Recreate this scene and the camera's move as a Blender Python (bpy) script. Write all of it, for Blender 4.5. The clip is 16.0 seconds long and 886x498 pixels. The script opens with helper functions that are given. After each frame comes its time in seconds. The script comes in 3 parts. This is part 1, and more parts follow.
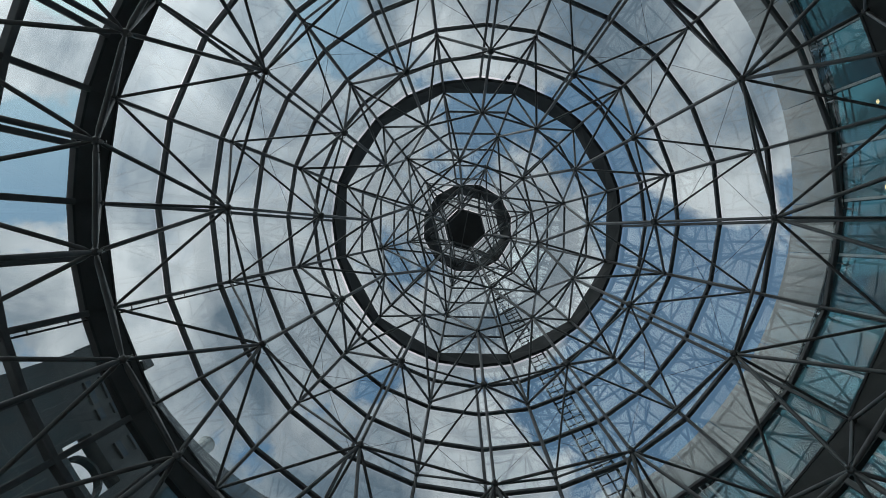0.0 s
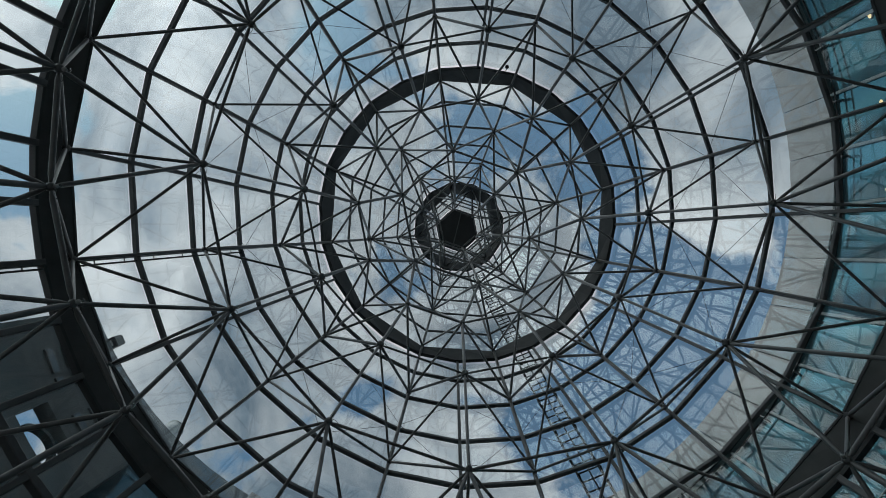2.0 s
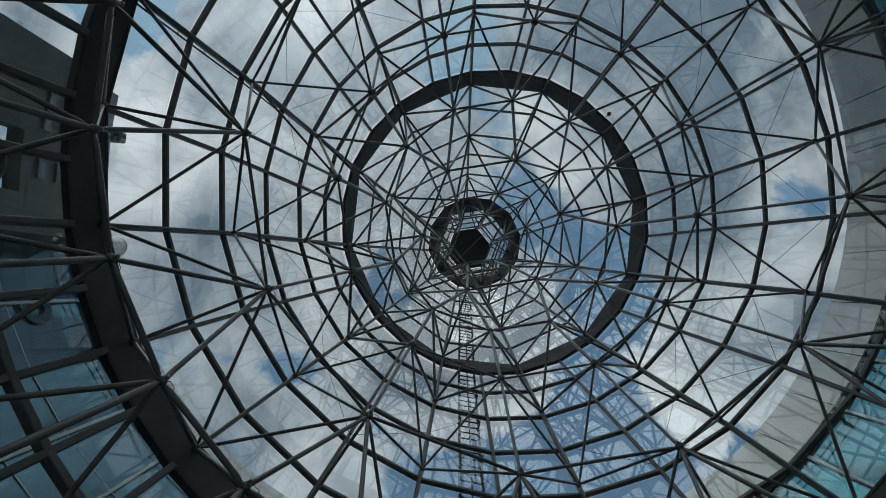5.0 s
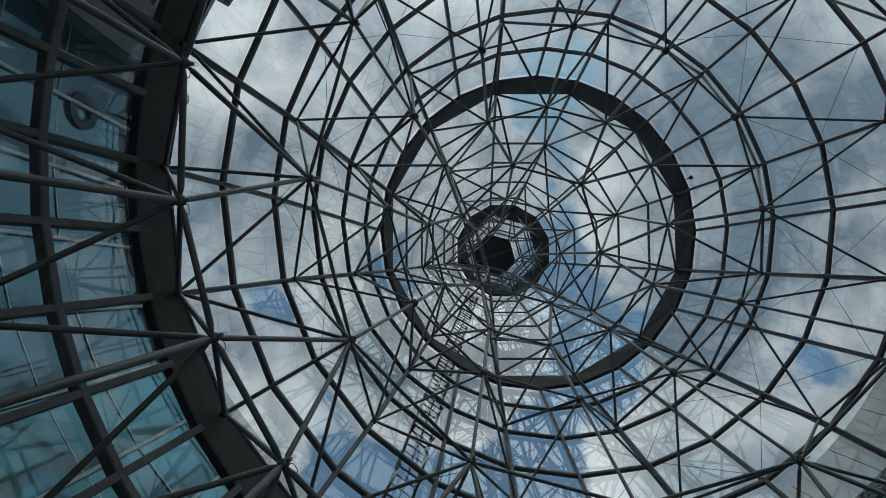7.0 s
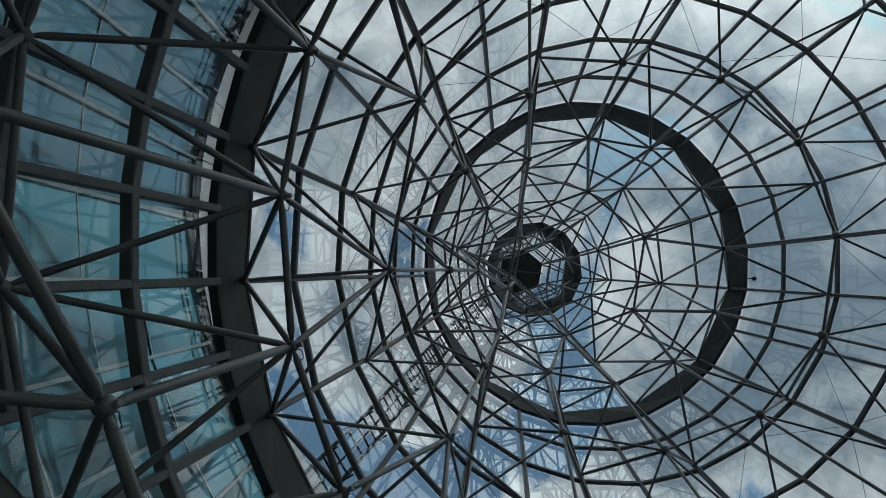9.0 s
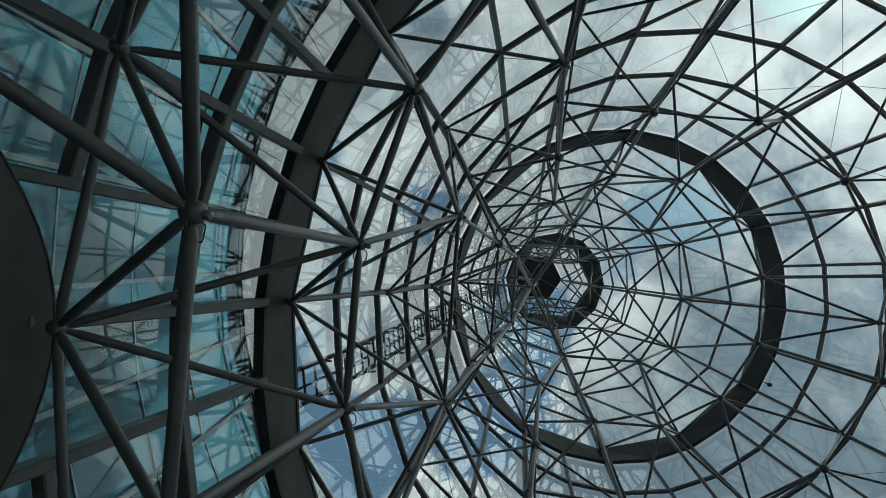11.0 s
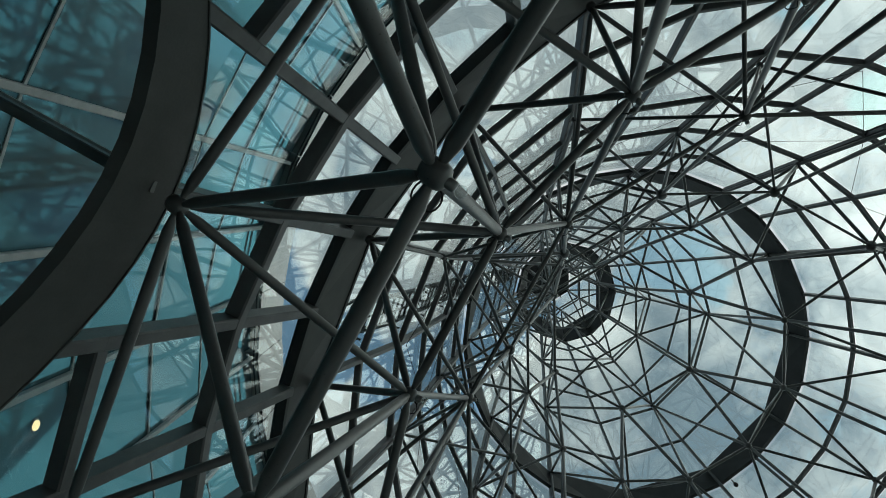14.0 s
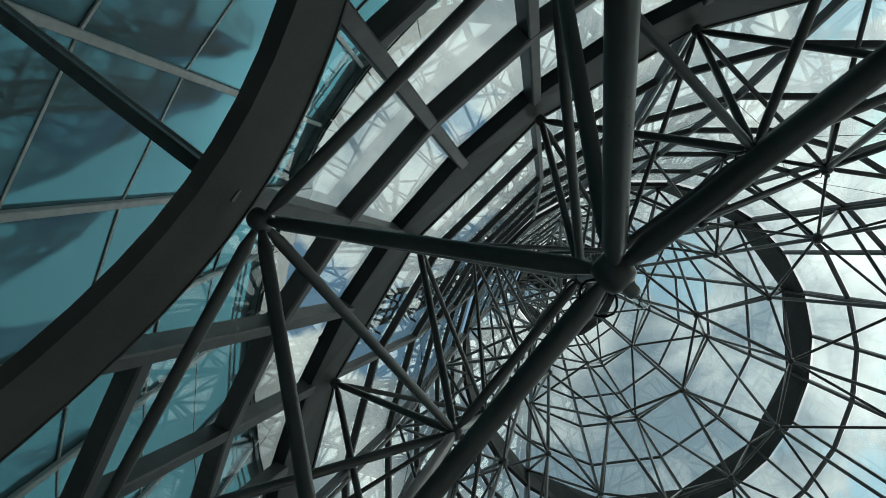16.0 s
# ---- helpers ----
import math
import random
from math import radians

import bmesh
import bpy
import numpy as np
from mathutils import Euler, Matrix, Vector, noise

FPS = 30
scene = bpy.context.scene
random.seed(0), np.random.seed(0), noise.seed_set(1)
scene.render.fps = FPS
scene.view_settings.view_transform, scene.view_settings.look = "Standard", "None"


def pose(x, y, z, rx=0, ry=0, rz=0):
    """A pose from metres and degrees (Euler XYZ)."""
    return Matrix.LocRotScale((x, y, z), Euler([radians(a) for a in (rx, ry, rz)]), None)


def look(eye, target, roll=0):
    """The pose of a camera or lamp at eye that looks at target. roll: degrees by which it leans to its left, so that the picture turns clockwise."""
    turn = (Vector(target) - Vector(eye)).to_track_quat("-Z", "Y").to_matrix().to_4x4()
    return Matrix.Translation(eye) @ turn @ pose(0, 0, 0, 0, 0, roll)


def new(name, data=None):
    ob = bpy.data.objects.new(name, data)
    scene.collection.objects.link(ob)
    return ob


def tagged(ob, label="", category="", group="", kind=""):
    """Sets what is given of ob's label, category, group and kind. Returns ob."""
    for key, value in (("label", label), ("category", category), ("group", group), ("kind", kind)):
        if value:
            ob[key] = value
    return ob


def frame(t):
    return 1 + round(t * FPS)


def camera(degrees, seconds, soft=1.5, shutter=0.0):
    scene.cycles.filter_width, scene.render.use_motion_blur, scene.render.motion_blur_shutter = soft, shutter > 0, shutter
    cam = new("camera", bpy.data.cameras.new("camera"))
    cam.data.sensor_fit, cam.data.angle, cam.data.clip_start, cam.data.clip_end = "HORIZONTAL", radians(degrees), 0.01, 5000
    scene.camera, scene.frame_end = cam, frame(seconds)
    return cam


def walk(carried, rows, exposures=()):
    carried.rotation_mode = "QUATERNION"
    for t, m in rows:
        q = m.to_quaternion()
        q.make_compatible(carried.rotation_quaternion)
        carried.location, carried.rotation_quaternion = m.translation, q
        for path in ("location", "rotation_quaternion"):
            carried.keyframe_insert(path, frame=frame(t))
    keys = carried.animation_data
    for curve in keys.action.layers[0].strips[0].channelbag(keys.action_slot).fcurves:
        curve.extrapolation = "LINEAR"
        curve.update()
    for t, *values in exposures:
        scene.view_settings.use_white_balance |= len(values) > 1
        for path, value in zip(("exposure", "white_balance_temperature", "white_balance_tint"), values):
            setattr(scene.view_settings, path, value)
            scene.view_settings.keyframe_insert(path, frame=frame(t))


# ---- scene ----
cam = camera(72.89, 16.0, soft=0.3)
ROWS = [
    (0, -0.954, 0.466, 1.643, 178.89, -0.40, -1.08),
    (0.5, -0.891, 0.668, 1.768, 179.13, -0.25, -1.37),
    (1, -0.844, 0.850, 1.896, 179.40, -0.13, -1.73),
    (1.5, -0.787, 1.045, 2.022, 179.81, -0.02, -2.34),
    (2, -0.725, 1.253, 2.147, -179.64, 0.12, -3.93),
    (2.5, -0.668, 1.480, 2.270, -178.69, 0.25, -7.32),
    (3, -0.628, 1.713, 2.395, -177.79, 0.40, -12.07),
    (3.5, -0.586, 1.967, 2.528, -177.03, 0.50, -17.92),
    (4, -0.543, 2.228, 2.658, -176.56, 0.74, -24.16),
    (4.2, -0.521, 2.346, 2.714, -176.37, 0.86, -26.68),
    (6.3, -0.102, 3.146, 3.177, -176.43, 0.66, -50.70),
    (6.5, -0.084, 3.230, 3.232, -176.37, 0.65, -53.37),
    (7, -0.028, 3.449, 3.355, -176.24, 0.62, -59.93),
    (7.5, 0.048, 3.660, 3.461, -176.10, 0.54, -66.14),
    (8, 0.118, 3.885, 3.583, -176.05, 0.51, -72.54),
    (8.5, 0.192, 4.074, 3.678, -176.22, 0.41, -78.96),
    (9, 0.273, 4.248, 3.778, -176.65, 0.37, -84.96),
    (9.2, 0.319, 4.305, 3.810, -176.81, 0.34, -87.31),
    (11.3, 0.626, 5.126, 4.345, -179.83, 0.10, -113.37),
    (11.5, 0.636, 5.201, 4.390, 179.86, 0.06, -115.73),
    (12, 0.694, 5.407, 4.497, 179.17, 0.01, -120.68),
    (12.5, 0.760, 5.597, 4.606, 178.49, -0.09, -124.88),
    (13, 0.800, 5.791, 4.706, 177.61, -0.21, -128.58),
    (13.5, 0.854, 6.001, 4.837, 176.74, -0.24, -131.34),
    (14, 0.906, 6.217, 4.961, 175.93, -0.23, -133.72),
    (14.5, 0.972, 6.413, 5.077, 175.32, -0.16, -135.55),
    (15, 1.021, 6.614, 5.201, 174.40, -0.15, -137.76),
    (15.5, 1.059, 6.807, 5.320, 173.53, -0.11, -139.94),
    (16, 1.092, 6.974, 5.447, 172.64, -0.16, -142.77),
]
EXPOSURES = [(0.0, 0.02, 6600, 15), (8.0, 0.05, 6600, 14), (11.5, 0.2, 6750, 7), (16.0, 0.44, 6950, 5)]
walk(cam, [(t, pose(x, y, z, rx, ry, rz)) for t, x, y, z, rx, ry, rz in ROWS], EXPOSURES)


# ---------------------------------------------------------------- nodes
def shader(name):
    mat = bpy.data.materials.new(name)
    mat.use_nodes = True
    mat.node_tree.nodes.clear()
    return mat, mat.node_tree.nodes, mat.node_tree.links


def node(nodes, kind, **values):
    n = nodes.new(kind)
    for key, value in values.items():
        if key == "operation":
            n.operation = value
        else:
            n.inputs[key.replace("_", " ")].default_value = value
    return n


# ---------------------------------------------------------------- world, sun
SUN_ELEVATION, SUN_AZIMUTH = 48.0, 224.0
world = bpy.data.worlds.new("sky")
scene.world = world
world.use_nodes = True
wn, wl = world.node_tree.nodes, world.node_tree.links
wn.clear()
sky = wn.new("ShaderNodeTexSky")
sky.sky_type, sky.sun_disc = "NISHITA", False
sky.sun_elevation, sky.sun_rotation = radians(SUN_ELEVATION), radians(90 - SUN_AZIMUTH)
sky.air_density, sky.dust_density, sky.ozone_density = 1.0, 0.8, 1.0
coord = wn.new("ShaderNodeTexCoord")
parts_xyz = wn.new("ShaderNodeSeparateXYZ")
wl.new(coord.outputs["Generated"], parts_xyz.inputs[0])
level = node(wn, "ShaderNodeMath", operation="MAXIMUM")
wl.new(parts_xyz.outputs["Z"], level.inputs[0])
level.inputs[1].default_value = 0.08
flat = []
for axis in "XY":
    q = node(wn, "ShaderNodeMath", operation="DIVIDE")
    wl.new(parts_xyz.outputs[axis], q.inputs[0])
    wl.new(level.outputs[0], q.inputs[1])
    flat.append(q)
sheet = wn.new("ShaderNodeCombineXYZ")
wl.new(flat[0].outputs[0], sheet.inputs[0])
wl.new(flat[1].outputs[0], sheet.inputs[1])
sheet.inputs[2].default_value = 3.7
big = node(wn, "ShaderNodeTexNoise", Scale=2.6, Detail=11.0, Roughness=0.6, Distortion=0.25)
wl.new(sheet.outputs[0], big.inputs["Vector"])


def swells(socket, places):
    """Adds soft mounds to a value over the cloud sheet: place on the sheet, reach, amount."""
    for px, py, reach, amount in places:
        far = node(wn, "ShaderNodeVectorMath", operation="DISTANCE")
        wl.new(sheet.outputs[0], far.inputs[0])
        far.inputs[1].default_value = (px, py, 3.7)
        swell = wn.new("ShaderNodeMapRange")
        swell.interpolation_type = "SMOOTHSTEP"
        swell.inputs["From Max"].default_value = reach
        swell.inputs["To Min"].default_value, swell.inputs["To Max"].default_value = amount, 0.0
        wl.new(far.outputs["Value"], swell.inputs["Value"])
        joined = node(wn, "ShaderNodeMath", operation="ADD")
        wl.new(socket, joined.inputs[0])
        wl.new(swell.outputs[0], joined.inputs[1])
        socket = joined.outputs[0]
    return socket


base_cover = node(wn, "ShaderNodeMath", operation="MULTIPLY_ADD")
wl.new(big.outputs["Fac"], base_cover.inputs[0])
base_cover.inputs[1].default_value, base_cover.inputs[2].default_value = 0.8, 0.125
GAPS = [(-0.70, -0.13, 0.19, -0.15), (-0.20, -0.30, 0.12, -0.07), (0.05, -0.20, 0.07, -0.08), (0.28, -0.17, 0.09, -0.09), (0.36, 0.03, 0.19, -0.14),
        (0.47, 0.13, 0.20, -0.14), (0.26, 0.22, 0.19, -0.13), (0.15, 0.31, 0.14, -0.09), (-0.11, 0.26, 0.07, -0.08), (0.04, 0.23, 0.11, -0.10),
        (-0.07, -0.30, 0.08, -0.08), (-0.19, -0.40, 0.09, -0.06), (-0.62, -0.24, 0.12, -0.08), (-0.60, -0.41, 0.15, -0.12), (-0.46, -0.55, 0.11, -0.10), (0.44, -0.48, 0.12, -0.09), (-0.72, 0.12, 0.13, -0.15)]
BANKS = [(-0.30, 0.26, 0.17, 0.09), (-0.42, 0.04, 0.46, 0.10), (0.45, -0.26, 0.26, 0.14), (0.45, -0.07, 0.11, 0.10), (0.19, 0.05, 0.10, 0.08), (0.0, 0.14, 0.10, 0.08), (-0.03, 0.32, 0.12, 0.07),
         (0.34, 0.19, 0.07, 0.07), (-0.42, -0.37, 0.18, 0.09), (-0.28, -0.60, 0.20, 0.12), (-0.07, -0.42, 0.12, 0.07), (0.08, -0.56, 0.36, 0.14), (0.20, -0.37, 0.20, 0.09)]
density = swells(base_cover.outputs[0], GAPS + BANKS)
cover = wn.new("ShaderNodeValToRGB")
cover.color_ramp.elements[0].position, cover.color_ramp.elements[1].position = 0.467, 0.508
cover.color_ramp.elements[0].color = (0.06, 0.06, 0.06, 1)
wl.new(density, cover.inputs[0])
tone = node(wn, "ShaderNodeTexNoise", Scale=3.4, Detail=9.0, Roughness=0.62, Distortion=0.5)
wl.new(sheet.outputs[0], tone.inputs["Vector"])
thick = node(wn, "ShaderNodeMath", operation="MULTIPLY_ADD")
wl.new(density, thick.inputs[0])
thick.inputs[1].default_value = -0.5
wl.new(tone.outputs["Fac"], thick.inputs[2])
shade = node(wn, "ShaderNodeMath", operation="ADD")
wl.new(thick.outputs[0], shade.inputs[0])
shade.inputs[1].default_value = 0.30
grey = wn.new("ShaderNodeValToRGB")
grey.color_ramp.elements[0].position, grey.color_ramp.elements[1].position = 0.34, 0.66
grey.color_ramp.elements[0].color, grey.color_ramp.elements[1].color = (0.20, 0.27, 0.34, 1), (0.925, 0.965, 0.995, 1)
SHINE = [(-0.50, -0.27, 0.20, 0.14), (-0.63, 0.02, 0.20, 0.15), (0.46, -0.08, 0.12, 0.14), (0.46, -0.30, 0.20, 0.09), (0.20, 0.05, 0.12, 0.04), (-0.18, -0.50, 0.12, 0.10),
         (-0.31, -0.61, 0.22, 0.09), (-0.42, -0.42, 0.18, 0.13), (-0.55, 0.09, 0.14, 0.07), (-0.03, -0.35, 0.09, 0.12)]
GLOOM = [(0.05, -0.60, 0.40, -0.17), (0.20, -0.38, 0.22, -0.13), (-0.30, -0.06, 0.18, -0.04), (-0.38, 0.27, 0.24, -0.03), (0.25, -0.27, 0.17, -0.09), (0.15, -0.04, 0.20, -0.05), (-0.10, -0.63, 0.20, -0.08), (-0.18, -0.82, 0.26, -0.10), (0.50, -0.56, 0.14, -0.06), (0.10, 0.26, 0.24, -0.08), (0.24, 0.02, 0.22, -0.08), (0.12, 0.13, 0.22, -0.05)]
wl.new(swells(shade.outputs[0], SHINE + GLOOM), grey.inputs[0])
clear = wn.new("ShaderNodeBackground")
clear.inputs["Strength"].default_value = 0.12
hue = wn.new("ShaderNodeMix")
hue.data_type, hue.blend_type = "RGBA", "MULTIPLY"
hue.inputs["Factor"].default_value = 1.0
wl.new(sky.outputs[0], hue.inputs["A"])
hue.inputs["B"].default_value = (0.76, 1.03, 0.96, 1)
wl.new(hue.outputs["Result"], clear.inputs["Color"])
cloud = wn.new("ShaderNodeBackground")
cloud.inputs["Strength"].default_value = 1.0
toward = node(wn, "ShaderNodeVectorMath", operation="DOT_PRODUCT")
wl.new(coord.outputs["Generated"], toward.inputs[0])
toward.inputs[1].default_value = [math.cos(radians(SUN_ELEVATION)) * math.cos(radians(SUN_AZIMUTH)), math.cos(radians(SUN_ELEVATION)) * math.sin(radians(SUN_AZIMUTH)), math.sin(radians(SUN_ELEVATION))]
front = node(wn, "ShaderNodeMath", operation="MAXIMUM")
wl.new(toward.outputs["Value"], front.inputs[0])
front.inputs[1].default_value = 0.0
halo = node(wn, "ShaderNodeMath", operation="POWER")
wl.new(front.outputs[0], halo.inputs[0])
halo.inputs[1].default_value = 9.0
power = node(wn, "ShaderNodeMath", operation="MULTIPLY_ADD")
wl.new(halo.outputs[0], power.inputs[0])
power.inputs[1].default_value, power.inputs[2].default_value = 0.42, 0.68
wl.new(grey.outputs[0], cloud.inputs["Color"])
wl.new(power.outputs[0], cloud.inputs["Strength"])
both = wn.new("ShaderNodeMixShader")
wl.new(cover.outputs[0], both.inputs[0])
wl.new(clear.outputs[0], both.inputs[1])
wl.new(cloud.outputs[0], both.inputs[2])
out = wn.new("ShaderNodeOutputWorld")
wl.new(both.outputs[0], out.inputs["Surface"])

sun = new("sun", bpy.data.lights.new("sun", "SUN"))
sun.data.energy, sun.data.angle, sun.data.color = 0.5, radians(70), (1.0, 0.96, 0.9)
se, sa = radians(SUN_ELEVATION), radians(SUN_AZIMUTH)
sun.matrix_world = look((60 * math.cos(se) * math.cos(sa), 60 * math.cos(se) * math.sin(sa), 60 * math.sin(se)), (0, 0, 0))


# ---------------------------------------------------------------- materials
def solid(name, dark, light, rough=0.5, metal=0.0, scale=6.0, bump=0.1, fine=60.0, spread=0.15, gloss=0.5):
    mat, n, l = shader(name)
    o = n.new("ShaderNodeOutputMaterial")
    b = n.new("ShaderNodeBsdfPrincipled")
    b.inputs["Metallic"].default_value = metal
    b.inputs["Specular IOR Level"].default_value = gloss
    tc = n.new("ShaderNodeTexCoord")
    geo = n.new("ShaderNodeNewGeometry")
    wide = node(n, "ShaderNodeTexNoise", Scale=scale, Detail=6.0, Roughness=0.6)
    l.new(geo.outputs["Position"], wide.inputs["Vector"])
    info = n.new("ShaderNodeObjectInfo")
    mixer = node(n, "ShaderNodeMath", operation="MULTIPLY_ADD")
    l.new(info.outputs["Random"], mixer.inputs[0])
    mixer.inputs[1].default_value = spread
    l.new(wide.outputs["Fac"], mixer.inputs[2])
    ramp = n.new("ShaderNodeValToRGB")
    ramp.color_ramp.elements[0].position, ramp.color_ramp.elements[1].position = 0.35, 0.8
    ramp.color_ramp.elements[0].color, ramp.color_ramp.elements[1].color = (*dark, 1), (*light, 1)
    l.new(mixer.outputs[0], ramp.inputs[0])
    l.new(ramp.outputs[0], b.inputs["Base Color"])
    grain = node(n, "ShaderNodeTexNoise", Scale=fine, Detail=3.0)
    l.new(geo.outputs["Position"], grain.inputs["Vector"])
    r = node(n, "ShaderNodeMath", operation="MULTIPLY_ADD")
    l.new(grain.outputs["Fac"], r.inputs[0])
    r.inputs[1].default_value, r.inputs[2].default_value = 0.25, rough - 0.12
    l.new(r.outputs[0], b.inputs["Roughness"])
    bp = node(n, "ShaderNodeBump", Strength=bump, Distance=0.01)
    l.new(grain.outputs["Fac"], bp.inputs["Height"])
    l.new(bp.outputs[0], b.inputs["Normal"])
    l.new(b.outputs[0], o.inputs["Surface"])
    return mat


def sheen(n, l, ior):
    """Mirror share of a glass face, the same from both sides: f + (1 - f) * facing ** 5."""
    f = ((ior - 1) / (ior + 1)) ** 2
    lw = n.new("ShaderNodeLayerWeight")
    p = node(n, "ShaderNodeMath", operation="POWER")
    l.new(lw.outputs["Facing"], p.inputs[0])
    p.inputs[1].default_value = 5.0
    q = node(n, "ShaderNodeMath", operation="MULTIPLY_ADD")
    l.new(p.outputs[0], q.inputs[0])
    q.inputs[1].default_value, q.inputs[2].default_value = 1 - f, f
    lw.inputs["Blend"].default_value = 0.5
    return q.outputs[0]


def clear_glass(name, tint, ior=1.5, wave=0.02, gloss=(1, 1, 1), rough=0.0):
    """A thin pane: a see-through tint with mirror gloss by Fresnel, faintly wavy."""
    mat, n, l = shader(name)
    o = n.new("ShaderNodeOutputMaterial")
    t = n.new("ShaderNodeBsdfTransparent")
    t.inputs["Color"].default_value = (*tint, 1)
    g = node(n, "ShaderNodeBsdfGlossy", Roughness=rough)
    g.inputs["Color"].default_value = (*gloss, 1)
    geo = n.new("ShaderNodeNewGeometry")
    w = node(n, "ShaderNodeTexNoise", Scale=0.8, Detail=1.5)
    l.new(geo.outputs["Position"], w.inputs["Vector"])
    bp = node(n, "ShaderNodeBump", Strength=wave, Distance=0.3)
    l.new(w.outputs["Fac"], bp.inputs["Height"])
    l.new(bp.outputs[0], g.inputs["Normal"])
    m = n.new("ShaderNodeMixShader")
    l.new(sheen(n, l, ior), m.inputs[0])
    l.new(t.outputs[0], m.inputs[1])
    l.new(g.outputs[0], m.inputs[2])
    l.new(m.outputs[0], o.inputs["Surface"])
    return mat


def facade_glass(name, body=((0.013, 0.05, 0.061), (0.026, 0.086, 0.102)), coat=(0.14, 0.50, 0.63)):
    """Coated curtain-wall glass: dark teal body under a tinted mirror coat, wavy from pane to pane."""
    mat, n, l = shader(name)
    o = n.new("ShaderNodeOutputMaterial")
    geo = n.new("ShaderNodeNewGeometry")
    info = n.new("ShaderNodeObjectInfo")
    b = n.new("ShaderNodeBsdfPrincipled")
    ramp = n.new("ShaderNodeValToRGB")
    ramp.color_ramp.elements[0].color, ramp.color_ramp.elements[1].color = (*body[0], 1), (*body[1], 1)
    l.new(info.outputs["Random"], ramp.inputs[0])
    l.new(ramp.outputs[0], b.inputs["Base Color"])
    b.inputs["Roughness"].default_value = 0.6
    g = node(n, "ShaderNodeBsdfGlossy", Roughness=0.045)
    g.inputs["Color"].default_value = (*coat, 1)
    w = node(n, "ShaderNodeTexNoise", Scale=0.7, Detail=1.5)
    l.new(geo.outputs["Position"], w.inputs["Vector"])
    bp = node(n, "ShaderNodeBump", Strength=0.024, Distance=0.3)
    l.new(w.outputs["Fac"], bp.inputs["Height"])
    l.new(bp.outputs[0], g.inputs["Normal"])
    m = n.new("ShaderNodeMixShader")
    l.new(sheen(n, l, 2.9), m.inputs[0])
    l.new(b.outputs[0], m.inputs[1])
    l.new(g.outputs[0], m.inputs[2])
    l.new(m.outputs[0], o.inputs["Surface"])
    return mat


STEEL = solid("charcoal_paint", (0.062, 0.067, 0.067), (0.11, 0.117, 0.116), rough=0.32, scale=3.0, bump=0.06)
BEAM = solid("dark_beam_paint", (0.036, 0.041, 0.042), (0.06, 0.066, 0.068), rough=0.6, scale=2.0, bump=0.08, gloss=0.3)
# beam paint lightened for arch and lower ring: hall light put into the colour
LIT_BEAM = solid("lit_beam_paint", (0.046, 0.051, 0.05), (0.074, 0.08, 0.078), rough=0.55, scale=2.0, bump=0.08, gloss=0.4)
MULLION = solid("graphite_mullion", (0.065, 0.072, 0.074), (0.118, 0.127, 0.129), rough=0.45, scale=4.0, bump=0.05)
GALVANISED = solid("galvanised_steel", (0.16, 0.17, 0.17), (0.30, 0.31, 0.31), rough=0.45, metal=0.6, scale=8.0)
CAP = solid("black_lining", (0.010, 0.011, 0.012), (0.022, 0.024, 0.025), rough=0.7, scale=3.0)
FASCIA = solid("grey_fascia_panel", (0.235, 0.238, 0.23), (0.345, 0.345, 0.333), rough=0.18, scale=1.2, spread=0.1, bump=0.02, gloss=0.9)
# fascia turned from the sun: shade of that side put into the colour
SHADED_FASCIA = solid("shaded_fascia_panel", (0.075, 0.088, 0.094), (0.115, 0.13, 0.137), rough=0.16, scale=0.9, bump=0.02, spread=0.08, gloss=0.6)
CONCRETE = solid("dark_render", (0.072, 0.079, 0.082), (0.135, 0.142, 0.143), rough=0.75, scale=0.7)
ALUMINIUM = solid("pale_aluminium", (0.30, 0.33, 0.33), (0.48, 0.51, 0.50), rough=0.4, metal=0.5, scale=5.0)
DARKROOM = solid("dim_interior", (0.012, 0.018, 0.020), (0.035, 0.045, 0.048), rough=0.9, scale=0.5)
# ground out of view, paled to throw light up at the steel
BOUNCE_GROUND = solid("bounce_ground", (0.54, 0.53, 0.51), (0.66, 0.65, 0.63), rough=0.7, scale=0.9)
GLASS = clear_glass("cone_glass", (0.90, 0.955, 0.955), ior=1.64, wave=0.012)
BULB = clear_glass("bulb_glass", (0.9, 0.93, 0.93), ior=1.6)
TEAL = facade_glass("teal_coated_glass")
# duller, bluer copy of the curtain-wall glass, for panes beyond 92 degrees
TEAL_DULL = facade_glass("dull_blue_coated_glass", ((0.015, 0.037, 0.05), (0.028, 0.062, 0.08)), (0.15, 0.37, 0.49))
RUBBER = solid("black_joint", (0.012, 0.013, 0.014), (0.03, 0.032, 0.033), rough=0.7)
SEAL = solid("pale_joint", (0.34, 0.38, 0.38), (0.48, 0.52, 0.52), rough=0.6)


# ---------------------------------------------------------------- builders
def at(r, z, degrees):
    a = radians(degrees)
    return Vector((r * math.cos(a), r * math.sin(a), z))


def thing(name, label, category, group="", kind="", where=(0, 0, 0)):
    e = new(name)
    e.location = where
    return tagged(e, label, category, group, kind)


def mesh_of(name, verts, faces, mat, smooth=False):
    me = bpy.data.meshes.new(name)
    me.from_pydata([tuple(v) for v in verts], [], faces)
    me.materials.append(mat)
    if smooth:
        me.polygons.foreach_set("use_smooth", [True] * len(me.polygons))
    me.update()
    return me


